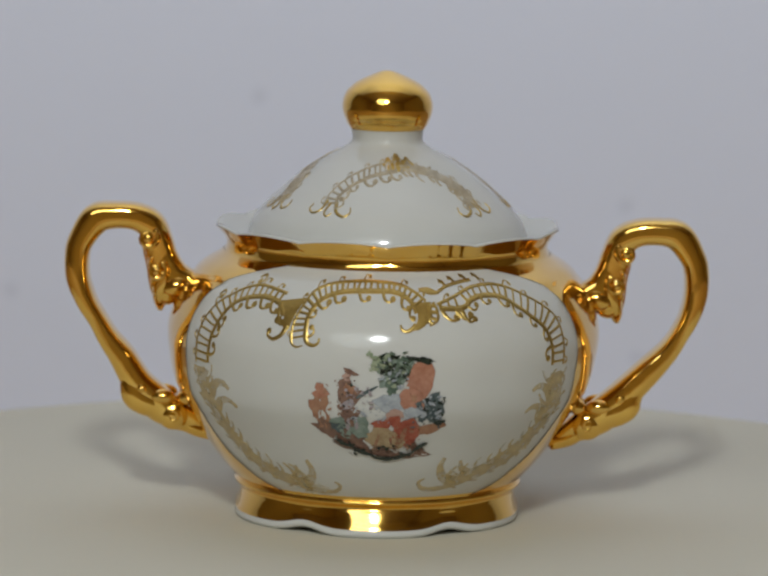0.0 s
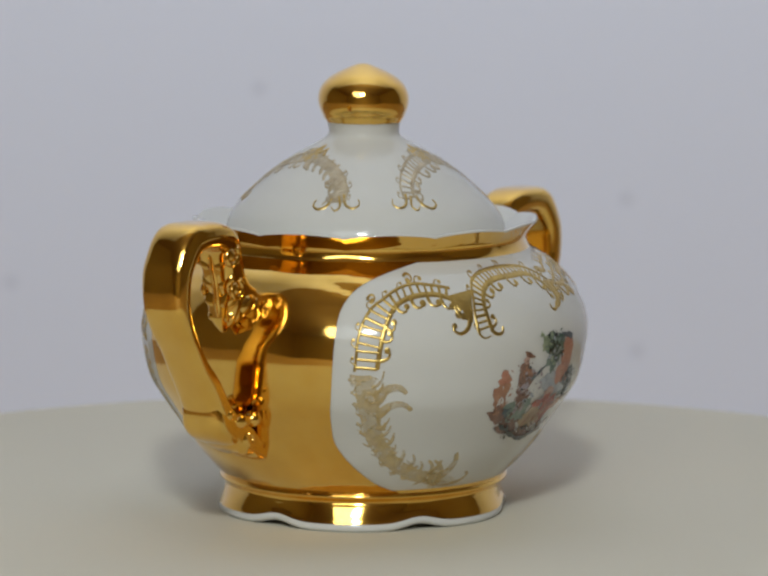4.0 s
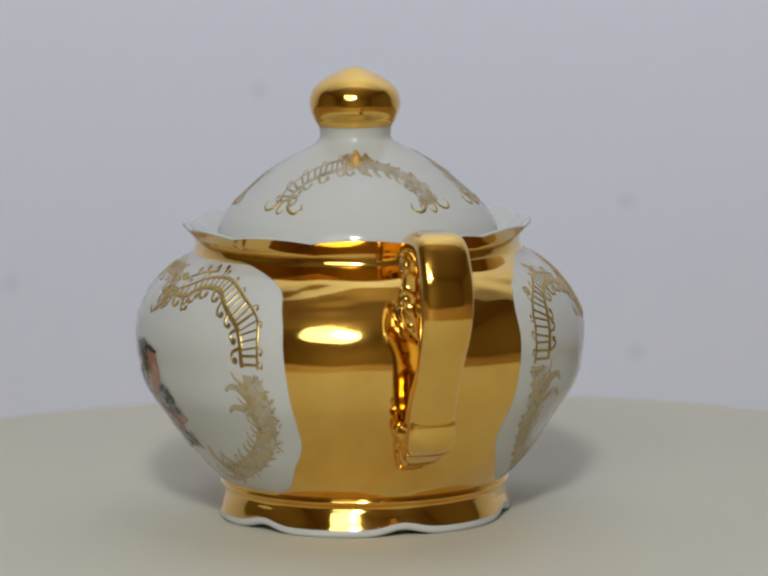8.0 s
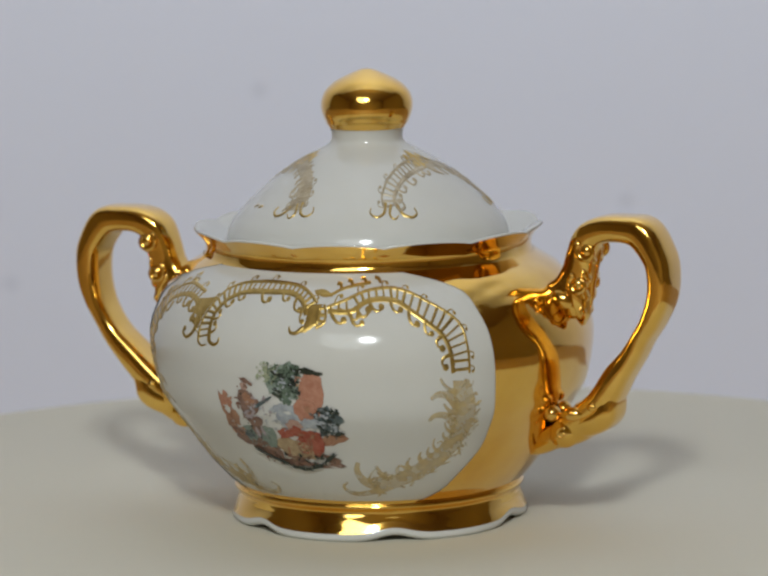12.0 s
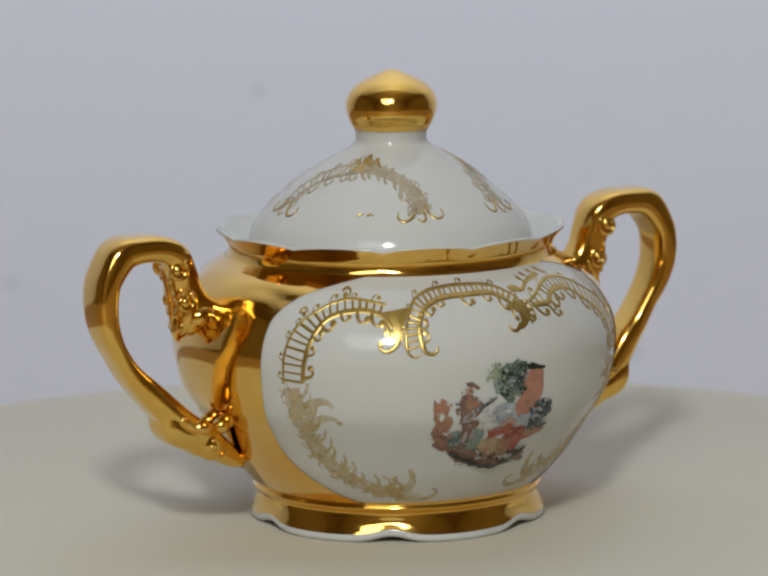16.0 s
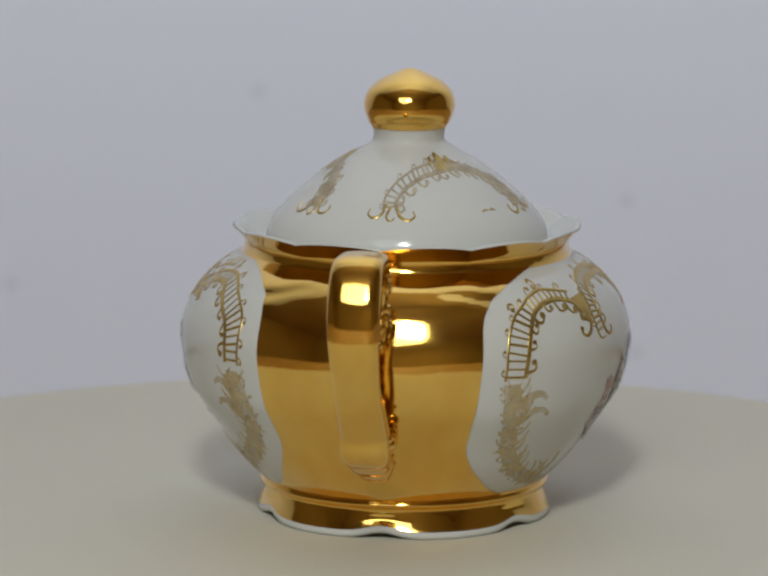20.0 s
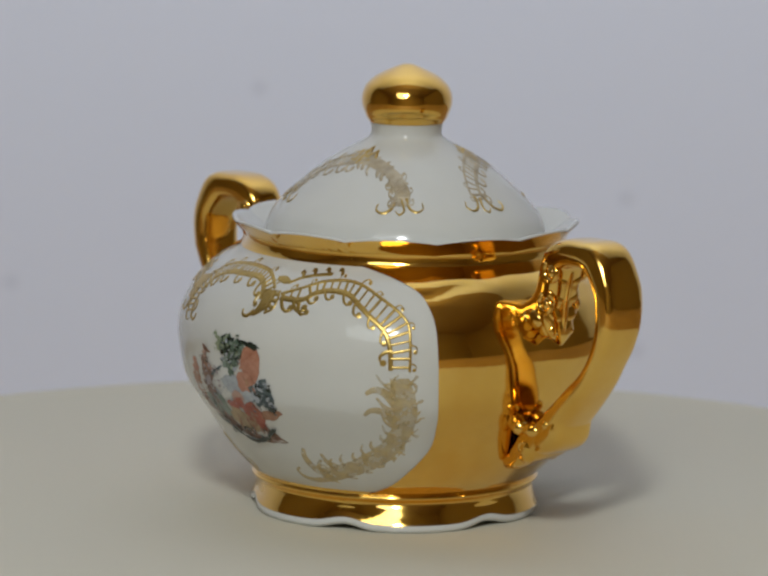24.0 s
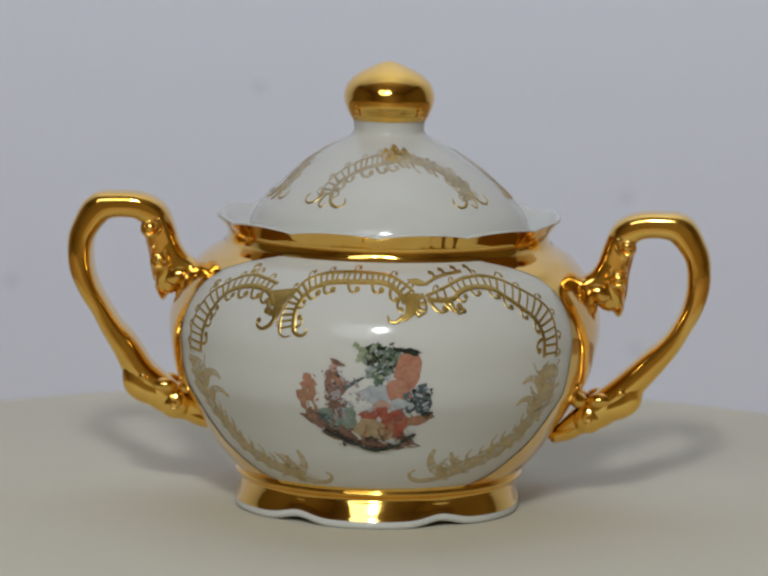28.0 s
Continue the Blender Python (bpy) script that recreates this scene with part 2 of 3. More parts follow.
LID = spline([(0.05, 114.1), (1.5, 113.9), (4.1, 112.9), (6.9, 111.6), (8.7, 110.4), (10.5, 108.5), (11.4, 106.0), (11.3, 103.6), (10.4, 101.2),
              (9.4, 99.6), (9.0, 98.4), (8.9, 96.8), (9.4, 95.8), (10.6, 94.9), (12.8, 93.7), (16.3, 91.8), (20.2, 89.3), (24.4, 86.2),
              (27.9, 83.1), (31.2, 80.0), (33.8, 76.9), (35.0, 74.4), (35.4, 72.6), (35.5, 71.4)], 5)


def lid_radius(z):
    low = LID[::-1]
    keep = low[:, 1] < 96.0
    return np.interp(z, low[keep, 1], low[keep, 0])


def on_lid(phi, z, out=0.0):
    r = lid_radius(z)
    slope = (lid_radius(z + 0.4) - lid_radius(z - 0.4)) / 0.8
    n = Vector((1, -slope)).normalized()
    r, z = r + out * n.x, z + out * n.y
    lx, ly = lean(z)
    return Vector(((r * math.cos(phi) + lx) * MM, (r * math.sin(phi) + ly) * MM, z * MM))


def lid(bowl):
    N = 160
    rows = [ring_around(r, z, N) for r, z in LID if z < 99.8]
    rows += [ring_around(r, z, N) for r, z in [(34.6, 70.9), (33.0, 71.2), (31.0, 76.5), (22.0, 85.5), (9.0, 92.0), (0.1, 93.0)]]
    v, f = grid(rows)
    top = part("lid", mesh_from("lid", v, [q[::-1] for q in f], PORCELAIN), bowl, "domed white porcelain lid")
    rows = [ring_around(r + (0.12 if z < 101 else 0), z, N) for r, z in LID if z > 99.2]
    rows.append(ring_around(8.6, 99.3, N))
    v, f = grid(rows)
    part("knob", mesh_from("knob", v, [q[::-1] for q in f], GOLD), top, "gilded onion-shaped knob")
    return top


def sweep(points, widths, heights, side_axis, count=20, power=0.75, steps=6, ends=True):
    """A tube with a rounded oblong section along points; widths go along side_axis, heights across it."""
    c, w, h = spline(points, steps), spline([[a] for a in widths], steps)[:, 0], spline([[a] for a in heights], steps)[:, 0]
    rows = []
    side = Vector(side_axis).normalized()
    for i in range(len(c)):
        a, b = c[max(i - 1, 0)], c[min(i + 1, len(c) - 1)]
        t = Vector(b - a).normalized()
        n = side.cross(t).normalized()
        s = t.cross(n).normalized()
        ring = []
        for j in range(count):
            q = 2 * math.pi * j / count
            x, y = math.cos(q), math.sin(q)
            x, y = math.copysign(abs(x) ** power, x), math.copysign(abs(y) ** power, y)
            ring.append((Vector(c[i]) + s * x * w[i] + n * y * h[i]) * MM)
        rows.append(ring)
    v, f = grid(rows)
    if ends:
        f = f + [tuple(range(count))[::-1], tuple(len(v) - count + j for j in range(count))]
    return v, f


def blob(at, size, seg=14):
    rows = []
    for i in range(seg // 2 + 1):
        a = math.pi * i / (seg // 2)
        rows.append([Vector((at[0] + size[0] * max(math.sin(a), 0.001) * math.cos(2 * math.pi * j / seg), at[1] + size[1] * max(math.sin(a), 0.001) * math.sin(2 * math.pi * j / seg),
                             at[2] - size[2] * math.cos(a))) * MM for j in range(seg)])
    return grid(rows)


def handle(bowl, sign, drop, tuck):
    """One handle; sign -1 or 1: the side of the bowl; drop and tuck: how far this one sank at the top and shrank at the heel."""
    def p(r, z, y=0.0):
        r += tuck * (0.8 * math.exp(-((z - 48) / 9) ** 2) - smoothstep((41 - z) / 9)) * smoothstep((r - 44) / 10)
        return (sign * r + LEAN[0] * 70, y + LEAN[1] * 60, z - drop * (0.45 + 0.55 * smoothstep((z - 35) / 40)))

    axis = (0, 1, 0)
    line = [p(42.4, 19.4), p(48.6, 23.2), p(53.4, 25.4), p(58.0, 28.2), p(63.0, 33.2), p(67.1, 40.0), p(70.7, 44.9), p(73.4, 49.5), p(76.3, 54.3), p(78.5, 60.4),
            p(78.6, 66.7), p(77.3, 70.6), p(74.0, 75.2), p(69.5, 76.3), p(63.9, 76.0), p(60.1, 73.9), p(58.2, 69.6), p(56.8, 64.9), p(54.0, 60.6), p(48.0, 58.4)]
    wide = [2.2, 4.0, 4.9, 5.3, 5.7, 5.7, 5.5, 5.5, 5.8, 6.1, 6.3, 6.3, 6.2, 6.1, 5.9, 5.5, 4.9, 4.5, 4.6, 4.6]
    thick = [1.2, 2.9, 3.9, 4.4, 3.8, 3.3, 2.7, 2.4, 2.6, 3.0, 3.2, 3.4, 3.9, 3.4, 3.4, 3.7, 3.8, 4.0, 4.2, 3.0]
    v, f = sweep(line, wide, thick, axis, 32, 0.58, 6)
    grip = part("handle", mesh_from("handle", v, f, GOLD), bowl, "gilded scroll handle with leaf ornament")

    def piece(name, v, f):
        part(name, mesh_from(name, v, f, GOLD), grip)

    def lobe(at, size, tilt_, roll=0.0):
        """A plump leaf lobe, tilted in the handle's plane by degrees."""
        v, f = blob((0, 0, 0), size, 18)
        m = Matrix.Rotation(radians(-sign * tilt_), 3, "Y") @ Matrix.Rotation(radians(roll), 3, "X")
        return [m @ w + Vector(p(*at)) * MM for w in v], f

    def curl(r, z, size, y, tube, turns=1.35, start=0.0):
        line = []
        for i in range(19):
            q = i / 18
            a = start + 2 * math.pi * turns * q
            line.append(p(r + size * (1 - 0.78 * q) * math.cos(a), z + size * (1 - 0.78 * q) * math.sin(a), y))
        fat = [tube * (1 - 0.35 * i / 18) for i in range(19)]
        return sweep(line, fat, fat, axis, 10, 1.0, 2)

    # tongue-shaped leaf that hangs below the inner leg, its spine, and stepped leaves up the inner face
    piece("leaf_tip", *sweep([p(56.2, 62.5), p(56.9, 58.0), p(57.5, 54.5), p(57.6, 51.9)], [4.9, 4.6, 3.2, 0.5], [3.4, 2.9, 1.9, 0.5], axis, 20, 0.85, 5))
    piece("leaf_spine", *sweep([p(62.0, 71.6), p(61.2, 67.6), p(60.2, 63.2), p(59.6, 58.6), p(58.8, 54.6)], [0.9, 1.1, 1.1, 0.9, 0.4], [0.8, 1.0, 1.0, 0.9, 0.4], axis, 12, 1.0, 4))
    for y in (-1, 1):
        for k, (r, z, w) in enumerate(((61.6, 69.6, 2.9), (60.4, 64.9, 2.7), (59.8, 60.3, 2.5), (59.0, 56.4, 1.7))):
            piece("leaf", *lobe((r - 0.6, z, 2.7 * y * (1 - 0.08 * k)), (0.9, w, 2.0), 14, 38 * y))

    # scrolls on the cheeks, the rounded joint on the bowl, beads along the lower arm, and the squared heel
    piece("joint", *lobe((50.6, 58.3, 0.0), (2.9, 6.4, 2.9), 0))
    for y in (-1, 1):
        piece("scroll", *curl(60.5, 71.0, 2.7, 4.9 * y, 0.85, start=2.2))
        piece("scroll", *curl(58.2, 62.6, 2.6, 4.4 * y, 0.85, start=2.0))
        piece("boss", *lobe((60.5, 71.0, 4.8 * y), (1.5, 1.1, 1.5), 0))
        piece("boss", *lobe((58.2, 62.6, 4.4 * y), (1.4, 1.1, 1.4), 0))
        piece("leaf", *lobe((53.4, 58.6, 2.2 * y), (4.2, 3.6, 3.0), -20))
        piece("leaf", *lobe((55.4, 57.4, 1.6 * y), (3.4, 3.0, 4.0), 28))
        piece("volute", *lobe((53.9, 25.4, 3.8 * y), (4.1, 1.7, 3.7), 20))
        piece("scroll", *curl(53.9, 25.4, 1.7, 5.2 * y, 0.5, 1.0, start=1.2))
        piece("bead", *lobe((61.8, 32.6, 4.6 * y), (1.5, 1.7, 1.4), 0))
        piece("bead", *lobe((56.4, 30.4, 4.4 * y), (3.3, 2.2, 1.9), 4))
        piece("bead", *lobe((50.6, 30.2, 3.6 * y), (2.3, 2.3, 2.1), -20))
    piece("heel", *sweep([p(65.2, 37.5), p(64.6, 33.0), p(63.4, 30.0), p(59.6, 28.0), p(55.5, 26.4)], [5.3, 5.7, 5.8, 5.5, 4.8], [2.3, 3.0, 3.5, 3.4, 2.6], axis, 24, 0.5))
    piece("tail", *sweep([p(52.5, 24.0), p(47.6, 21.6), p(42.6, 20.2)], [4.4, 4.0, 3.2], [2.2, 2.1, 1.8], axis, 16, 0.7, 5))
    return grip


def turntable():
    ob = tagged(new("turntable"), "round cream-white turntable disc with a plain matt top", "turntable")
    N = 160
    prof = [(0.1, 0.0), (40, 0.0), (120, 0.0), (184.5, 0.0), (186.4, -0.5), (187, -1.6), (187, -8.0), (186, -9.0), (0.1, -9.0)]
    rows = [[Vector((r * math.cos(2 * math.pi * j / N), r * math.sin(2 * math.pi * j / N), z)) * MM for j in range(N)] for r, z in prof]
    v, f = grid(rows)
    part("disc", mesh_from("disc", v, [q[::-1] for q in f], PAPER, False), ob)
    prof = [(14, -9.0), (14, -13.0), (0.1, -13.0)]
    rows = [[Vector((r * math.cos(2 * math.pi * j / 48), r * math.sin(2 * math.pi * j / 48), z)) * MM for j in range(48)] for r, z in prof]
    v, f = grid(rows)
    part("hub", mesh_from("hub", v, [q[::-1] for q in f], PAPER, False), ob)
    return ob


def box(name, lo, hi, mat):
    bm = bmesh.new()
    bmesh.ops.create_cube(bm, size=1)
    for w in bm.verts:
        w.co = Vector([lo[i] if w.co[i] < 0 else hi[i] for i in range(3)])
    me = bpy.data.meshes.new(name)
    bm.to_mesh(me)
    bm.free()
    me.materials.append(mat)
    return new(name, me)


# ---- the place ----
def place():
    def st(ob, label):
        return tagged(ob, label, kind="structure")

    st(box("floor", (-2.4, -2.6, -0.80), (2.4, 0.9, -0.75), WOOD), "brown wooden floor")
    st(box("ceiling", (-2.4, -2.6, 1.60), (2.4, 0.9, 1.65), CEILING), "plain beige painted ceiling")
    st(box("wall_south", (-2.4, -2.65, -0.75), (2.4, -2.6, 1.60), WALLS), "plain beige painted wall")
    st(box("wall_west", (-2.45, -2.6, -0.75), (-2.4, 0.9, 1.60), WALLS), "plain beige painted wall")
    st(box("wall_east", (2.4, -2.6, -0.75), (2.45, 0.9, 1.60), WALLS), "plain beige painted wall")
    st(box("wall_north", (-2.4, 0.9, -0.75), (2.4, 0.95, 1.60), WALLS), "plain beige painted wall")
    # paper sweep: upright behind the table, bending forward high above it
    line = spline([(0.42, -0.06), (0.42, 0.5), (0.40, 0.95), (0.30, 1.25), (0.10, 1.40), (-0.10, 1.44)], 8)
    rows = [[Vector((x, y, z)) for x in np.linspace(-1.5, 1.5, 13)] for y, z in line] + [[Vector((x, y + 0.003, z + 0.003)) for x in np.linspace(-1.5, 1.5, 13)] for y, z in line[::-1]]
    v, f = grid(rows, False)
    st(new("backdrop", mesh_from("backdrop", v, f, BACKDROP)), "pale blue-grey paper backdrop")
    table = tagged(new("table"), "dark wooden table under the turntable", "table")
    top = box("tabletop", (-0.8, -0.6, -0.09), (0.8, 0.5, -0.06), WOOD)
    top.parent = table
    for x in (-0.75, 0.75):
        for y in (-0.55, 0.45):
            leg = box("leg", (x - 0.03, y - 0.03, -0.75), (x + 0.03, y + 0.03, -0.09), WOOD)
            leg.parent = table
    base = tagged(new("round_pedestal", None), "low round white pedestal on the table", "pedestal")
    rows = [[Vector((r * math.cos(2 * math.pi * j / 96), r * math.sin(2 * math.pi * j / 96), z)) * MM for j in range(96)]
            for r, z in [(0.1, -13.5), (85, -13.5), (90, -15), (95, -57), (94, -60), (0.1, -60)]]
    v, f = grid(rows)
    part("drum", mesh_from("drum", v, [q[::-1] for q in f], PAPER, False), base)


place()
TABLE = turntable()
BOWL, BODY = sugar_bowl()
TOP = lid(BOWL)
handle(BOWL, -1, 0.0, 0.0)
handle(BOWL, 1, 2.1, 2.0)


# ---- gilt tracery and painting on the two white faces ----
class Strokes:
    """Gathers thin raised strokes on a surface; spot(a, z, out) gives a place, wide(z) the mm in one degree."""

    def __init__(self, spot, wide, out=0.16):
        self.spot, self.wide, self.out, self.v, self.f = spot, wide, out, [], []

    def ribbon(self, pts, width, steps=5, taper=False):
        c = spline(pts, steps)
        n = len(c)
        k = len(self.v)
        for i in range(n):
            a, b = c[max(i - 1, 0)], c[min(i + 1, n - 1)]
            m = self.wide(c[i][1])
            dx, dz = (b[0] - a[0]) * m, b[1] - a[1]
            q = math.hypot(dx, dz) or 1
            nx, nz = -dz / q, dx / q
            h = width / 2 * (1 - 0.65 * i / (n - 1) if taper else 1)
            for s, o in ((-1, 0.02), (-0.6, self.out), (0.6, self.out), (1, 0.02)):
                self.v.append(self.spot(c[i][0] + s * h * nx / m, c[i][1] + s * h * nz, o))
        for i in range(n - 1):
            for j in range(3):
                self.f.append((k + i * 4 + j, k + i * 4 + j + 1, k + i * 4 + 5 + j, k + i * 4 + 4 + j))

    def fill(self, one, two, steps=5, ragged=0.0):
        """A solid gold field between two curves."""
        a, b = spline(one, steps), spline(two, steps)
        n = max(len(a), len(b))
        a = np.array([[np.interp(t, np.linspace(0, 1, len(a)), a[:, i]) for i in (0, 1)] for t in np.linspace(0, 1, n)])
        b = np.array([[np.interp(t, np.linspace(0, 1, len(b)), b[:, i]) for i in (0, 1)] for t in np.linspace(0, 1, n)])
        k = len(self.v)
        for i in range(n):
            for s in (0, 0.33, 0.67, 1):
                q = a[i] * (1 - s) + b[i] * s + (np.random.rand(2) - 0.5) * ragged
                self.v.append(self.spot(q[0], q[1], self.out * (0.2 if s in (0, 1) else 0.8)))
        for i in range(n - 1):
            for j in range(3):
                self.f.append((k + i * 4 + j, k + i * 4 + j + 1, k + i * 4 + 5 + j, k + i * 4 + 4 + j))

    def dot(self, a, z, size):
        k = len(self.v)
        m = self.wide(z)
        self.v.append(self.spot(a, z, self.out * 1.3))
        for j in range(8):
            q = 2 * math.pi * j / 8
            self.v.append(self.spot(a + size * math.cos(q) / m, z + size * math.sin(q), 0.03))
        for j in range(8):
            self.f.append((k, k + 1 + j, k + 1 + (j + 1) % 8))

    def ladder(self, outer, inner, rungs, edge=0.75, rung=0.6, teeth=0, hook=2.2):
        """Two edges joined by rungs: hooked lobes along the stout inner one, short barbs on the outer."""
        self.ribbon(outer, edge)
        self.ribbon(inner, edge * 1.7)
        a, b = spline(outer, 8), spline(inner, 8)

        def along(c, t):
            return np.array([np.interp(t, np.linspace(0, 1, len(c)), c[:, k]) for k in (0, 1)])

        m = self.wide(a[:, 1].mean())
        run = np.concatenate([[0], np.cumsum(np.hypot(np.diff(a[:, 0]) * m, np.diff(a[:, 1])))])
        for i in range(rungs):
            t = np.interp((i + 0.5) / rungs * run[-1], run, np.linspace(0, 1, len(a)))
            p = along(a, t)
            q = b[np.argmin(np.hypot((b[:, 0] - p[0]) * m, b[:, 1] - p[1]))]
            self.ribbon([p, q], rung * random.uniform(0.8, 1.3), 3)
        for i in range(teeth):
            t = (i + 0.5 + random.uniform(-0.12, 0.12)) / teeth
            for c, d, far, fat in ((a, b, hook * 0.6, 0.6), (b, a, hook, 0.9)):
                p = along(c, t)
                m = self.wide(p[1])
                q = d[np.argmin(np.hypot((d[:, 0] - p[0]) * m, d[:, 1] - p[1]))]
                w = (p - q) * (m, 1)
                w = w / (np.linalg.norm(w) or 1)
                u = (along(c, min(t + 0.04, 1)) - along(c, max(t - 0.04, 0))) * (m, 1)
                u = u / (np.linalg.norm(u) or 1)
                size = far * random.uniform(0.8, 1.2)
                run = [p + (w * x + u * y) * size / (m, 1) for x, y in ((-0.2, -0.5), (0.4, -0.45), (0.95, -0.15), (1.05, 0.35), (0.75, 0.6))]
                self.ribbon(run, fat * size * 0.5, 3, True)
                self.dot(run[-1][0], run[-1][1], 0.34 * size)

    def plume(self, outer, inner, lobes, length=2.6):
        """A solid worn field between two curves, with flame-like lobes along the inner one and ticks along the outer."""
        self.fill(outer, inner, 8, 0.22)
        a, b = spline(outer, 8), spline(inner, 8)

        def along(c, t):
            return np.array([np.interp(t, np.linspace(0, 1, len(c)), c[:, k]) for k in (0, 1)])

        for i in range(lobes):
            t = (i + 0.5 + random.uniform(-0.2, 0.2)) / lobes
            for c, d, far, fat in ((a, b, 0.32, 0.6), (b, a, 1.0, 1.0)):
                p, q = along(c, t), along(d, t)
                m = self.wide(p[1])
                w = (p - q) * (m, 1)
                w = w / (np.linalg.norm(w) or 1)
                u = (along(c, min(t + 0.04, 1)) - along(c, max(t - 0.04, 0))) * (m, 1)
                u = u / (np.linalg.norm(u) or 1)
                size = length * far * random.uniform(0.6, 1.25)
                run = [p + (w * x + u * y) * size / (m, 1) for x, y in ((-0.3, 0.5), (0.2, 0.3), (0.65, -0.1), (1.0, -0.7))]
                self.ribbon(run, fat * random.uniform(1.0, 1.7), 4, True)

    def feather(self, outer, inner, count):
        """Small flecks and barbs strewn over the band between two curves."""
        a, b = spline(outer, 8), spline(inner, 8)
        for i in range(count):
            t, u = random.random(), random.uniform(-0.25, 1.2)
            p = np.array([np.interp(t, np.linspace(0, 1, len(a)), a[:, k]) for k in (0, 1)])
            q = np.array([np.interp(t, np.linspace(0, 1, len(b)), b[:, k]) for k in (0, 1)])
            c = p * (1 - u) + q * u
            m = self.wide(c[1])
            h = random.uniform(0, 6.28)
            size = random.uniform(0.5, 1.3)
            d = np.array((math.cos(h) / m, math.sin(h))) * size
            self.ribbon([c - d, c + (-d[1] * 0.25 / m, d[0] * 0.25 * m), c + d], random.uniform(0.45, 1.1), 2, True)

    def curl(self, a, z, size, start, turns, width=0.8):
        m = self.wide(z)
        pts = []
        for i in range(9):
            q = i / 8
            t = math.radians(start + 360 * turns * q)
            pts.append((a + size * (1 - 0.6 * q) * math.cos(t) / m, z + size * (1 - 0.6 * q) * math.sin(t)))
        self.ribbon(pts, width, 3, True)
        self.dot(*pts[-1], width * 0.9)


def tracery(centre):
    """The gold scrollwork of one white face; centre: its direction in degrees."""
    def begin():
        wide = 1.0 if centre < 0 else 0.94
        return Strokes(lambda a, z, o: on_bowl(radians(centre + (a * wide if a > 0 else a)), z, o), lambda z: radians(1) * np.interp(z, WALL[:, 0], WALL[:, 1]))

    def end(s, name="scrollwork", mat=TRANSFER):
        part(name, mesh_from(name, s.v, s.f, mat), BODY)

    # upper row of ladder-like arches
    s = begin()
    s.ladder([(-55.7, 43.8), (-55.3, 47.3), (-55.0, 51.1), (-53.8, 55.4), (-51.4, 58.8), (-48.1, 60.9), (-44.4, 62.8), (-39.5, 63.9), (-34.1, 63.5), (-28.9, 62.7)],
             [(-50.2, 44.4), (-49.4, 49.6), (-48.3, 53.9), (-46.0, 58.2), (-42.6, 60.5), (-37.2, 61.5), (-32.9, 61.3), (-29.5, 60.2), (-27.4, 57.8)], 19, 0.7, 0.6, 8)
    s.curl(-51.4, 60.8, 1.1, 200, -0.8, 0.7)
    s.curl(-40.5, 65.0, 1.2, 160, -0.8, 0.7)
    end(s)
    s = begin()
    s.fill([(-31.0, 61.0), (-28.6, 59.6), (-27.2, 57.6), (-27.2, 55.8), (-25.9, 54.9)], [(-22.2, 62.2), (-23.4, 60.2), (-24.2, 58.0), (-24.6, 56.2), (-25.0, 54.8)])
    s.dot(-28.6, 56.8, 1.0)
    s.ribbon([(-25.6, 55.8), (-26.7, 53.5), (-28.8, 52.4), (-30.5, 53.2), (-30.4, 54.4)], 1.3, 5, True)
    s.dot(-30.3, 54.2, 0.75)
    end(s, "blossom")
    s = begin()
    s.ladder([(-23.6, 52.2), (-24.0, 55.3), (-23.6, 58.0), (-22.5, 61.1), (-21.0, 63.7), (-17.3, 65.3), (-11.8, 66.0), (-4.6, 66.2), (3.5, 65.7), (8.0, 64.2), (11.0, 62.2)],
             [(-19.7, 52.4), (-20.4, 56.0), (-20.2, 59.0), (-18.4, 61.7), (-15.1, 63.3), (-10.9, 64.0), (-3.9, 64.2), (1.4, 64.2), (5.2, 63.2), (7.4, 61.4), (8.2, 59.6)], 27, 0.7, 0.6, 8, 1.9)
    s.ribbon([(-20.2, 54.6), (-19.6, 52.4), (-17.9, 51.6), (-16.6, 52.2), (-16.4, 53.4)], 1.3, 5, True)
    s.ribbon([(-24.0, 54.0), (-23.6, 52.0), (-22.2, 51.0), (-20.4, 51.4)], 0.9, 5, True)
    end(s)
    s = begin()
    s.fill([(7.6, 62.0), (8.3, 60.2), (8.4, 58.4), (7.6, 56.8), (5.4, 55.7)], [(12.6, 62.0), (11.4, 60.2), (11.2, 58.6), (10.8, 57.2), (8.6, 55.8)])
    s.ladder([(13.0, 62.0), (13.8, 60.2), (13.6, 58.0), (11.4, 56.8)], [(11.6, 61.6), (11.8, 60.0), (11.6, 58.4), (10.6, 57.6)], 4, 0.7, 0.7)
    s.ribbon([(8.0, 57.0), (6.0, 55.6), (4.4, 55.8), (3.9, 57.0)], 1.2, 5, True)
    s.fill([(9.2, 64.9), (12.2, 65.1), (15.0, 64.2)], [(9.6, 64.2), (12.4, 63.5), (15.2, 63.6)])
    s.ribbon([(14.8, 64.0), (18.0, 65.2), (22.0, 65.9), (27.0, 66.4)], 0.7, 4)
    for a, z in ((17.2, 66.1), (20.6, 66.7), (25.0, 67.1), (29.6, 67.2)):
        s.ribbon([(a + 0.6, z - 0.9), (a, z), (a - 1.2, z + 0.2)], 0.8, 3)
    end(s, "blossom")
    s = begin()
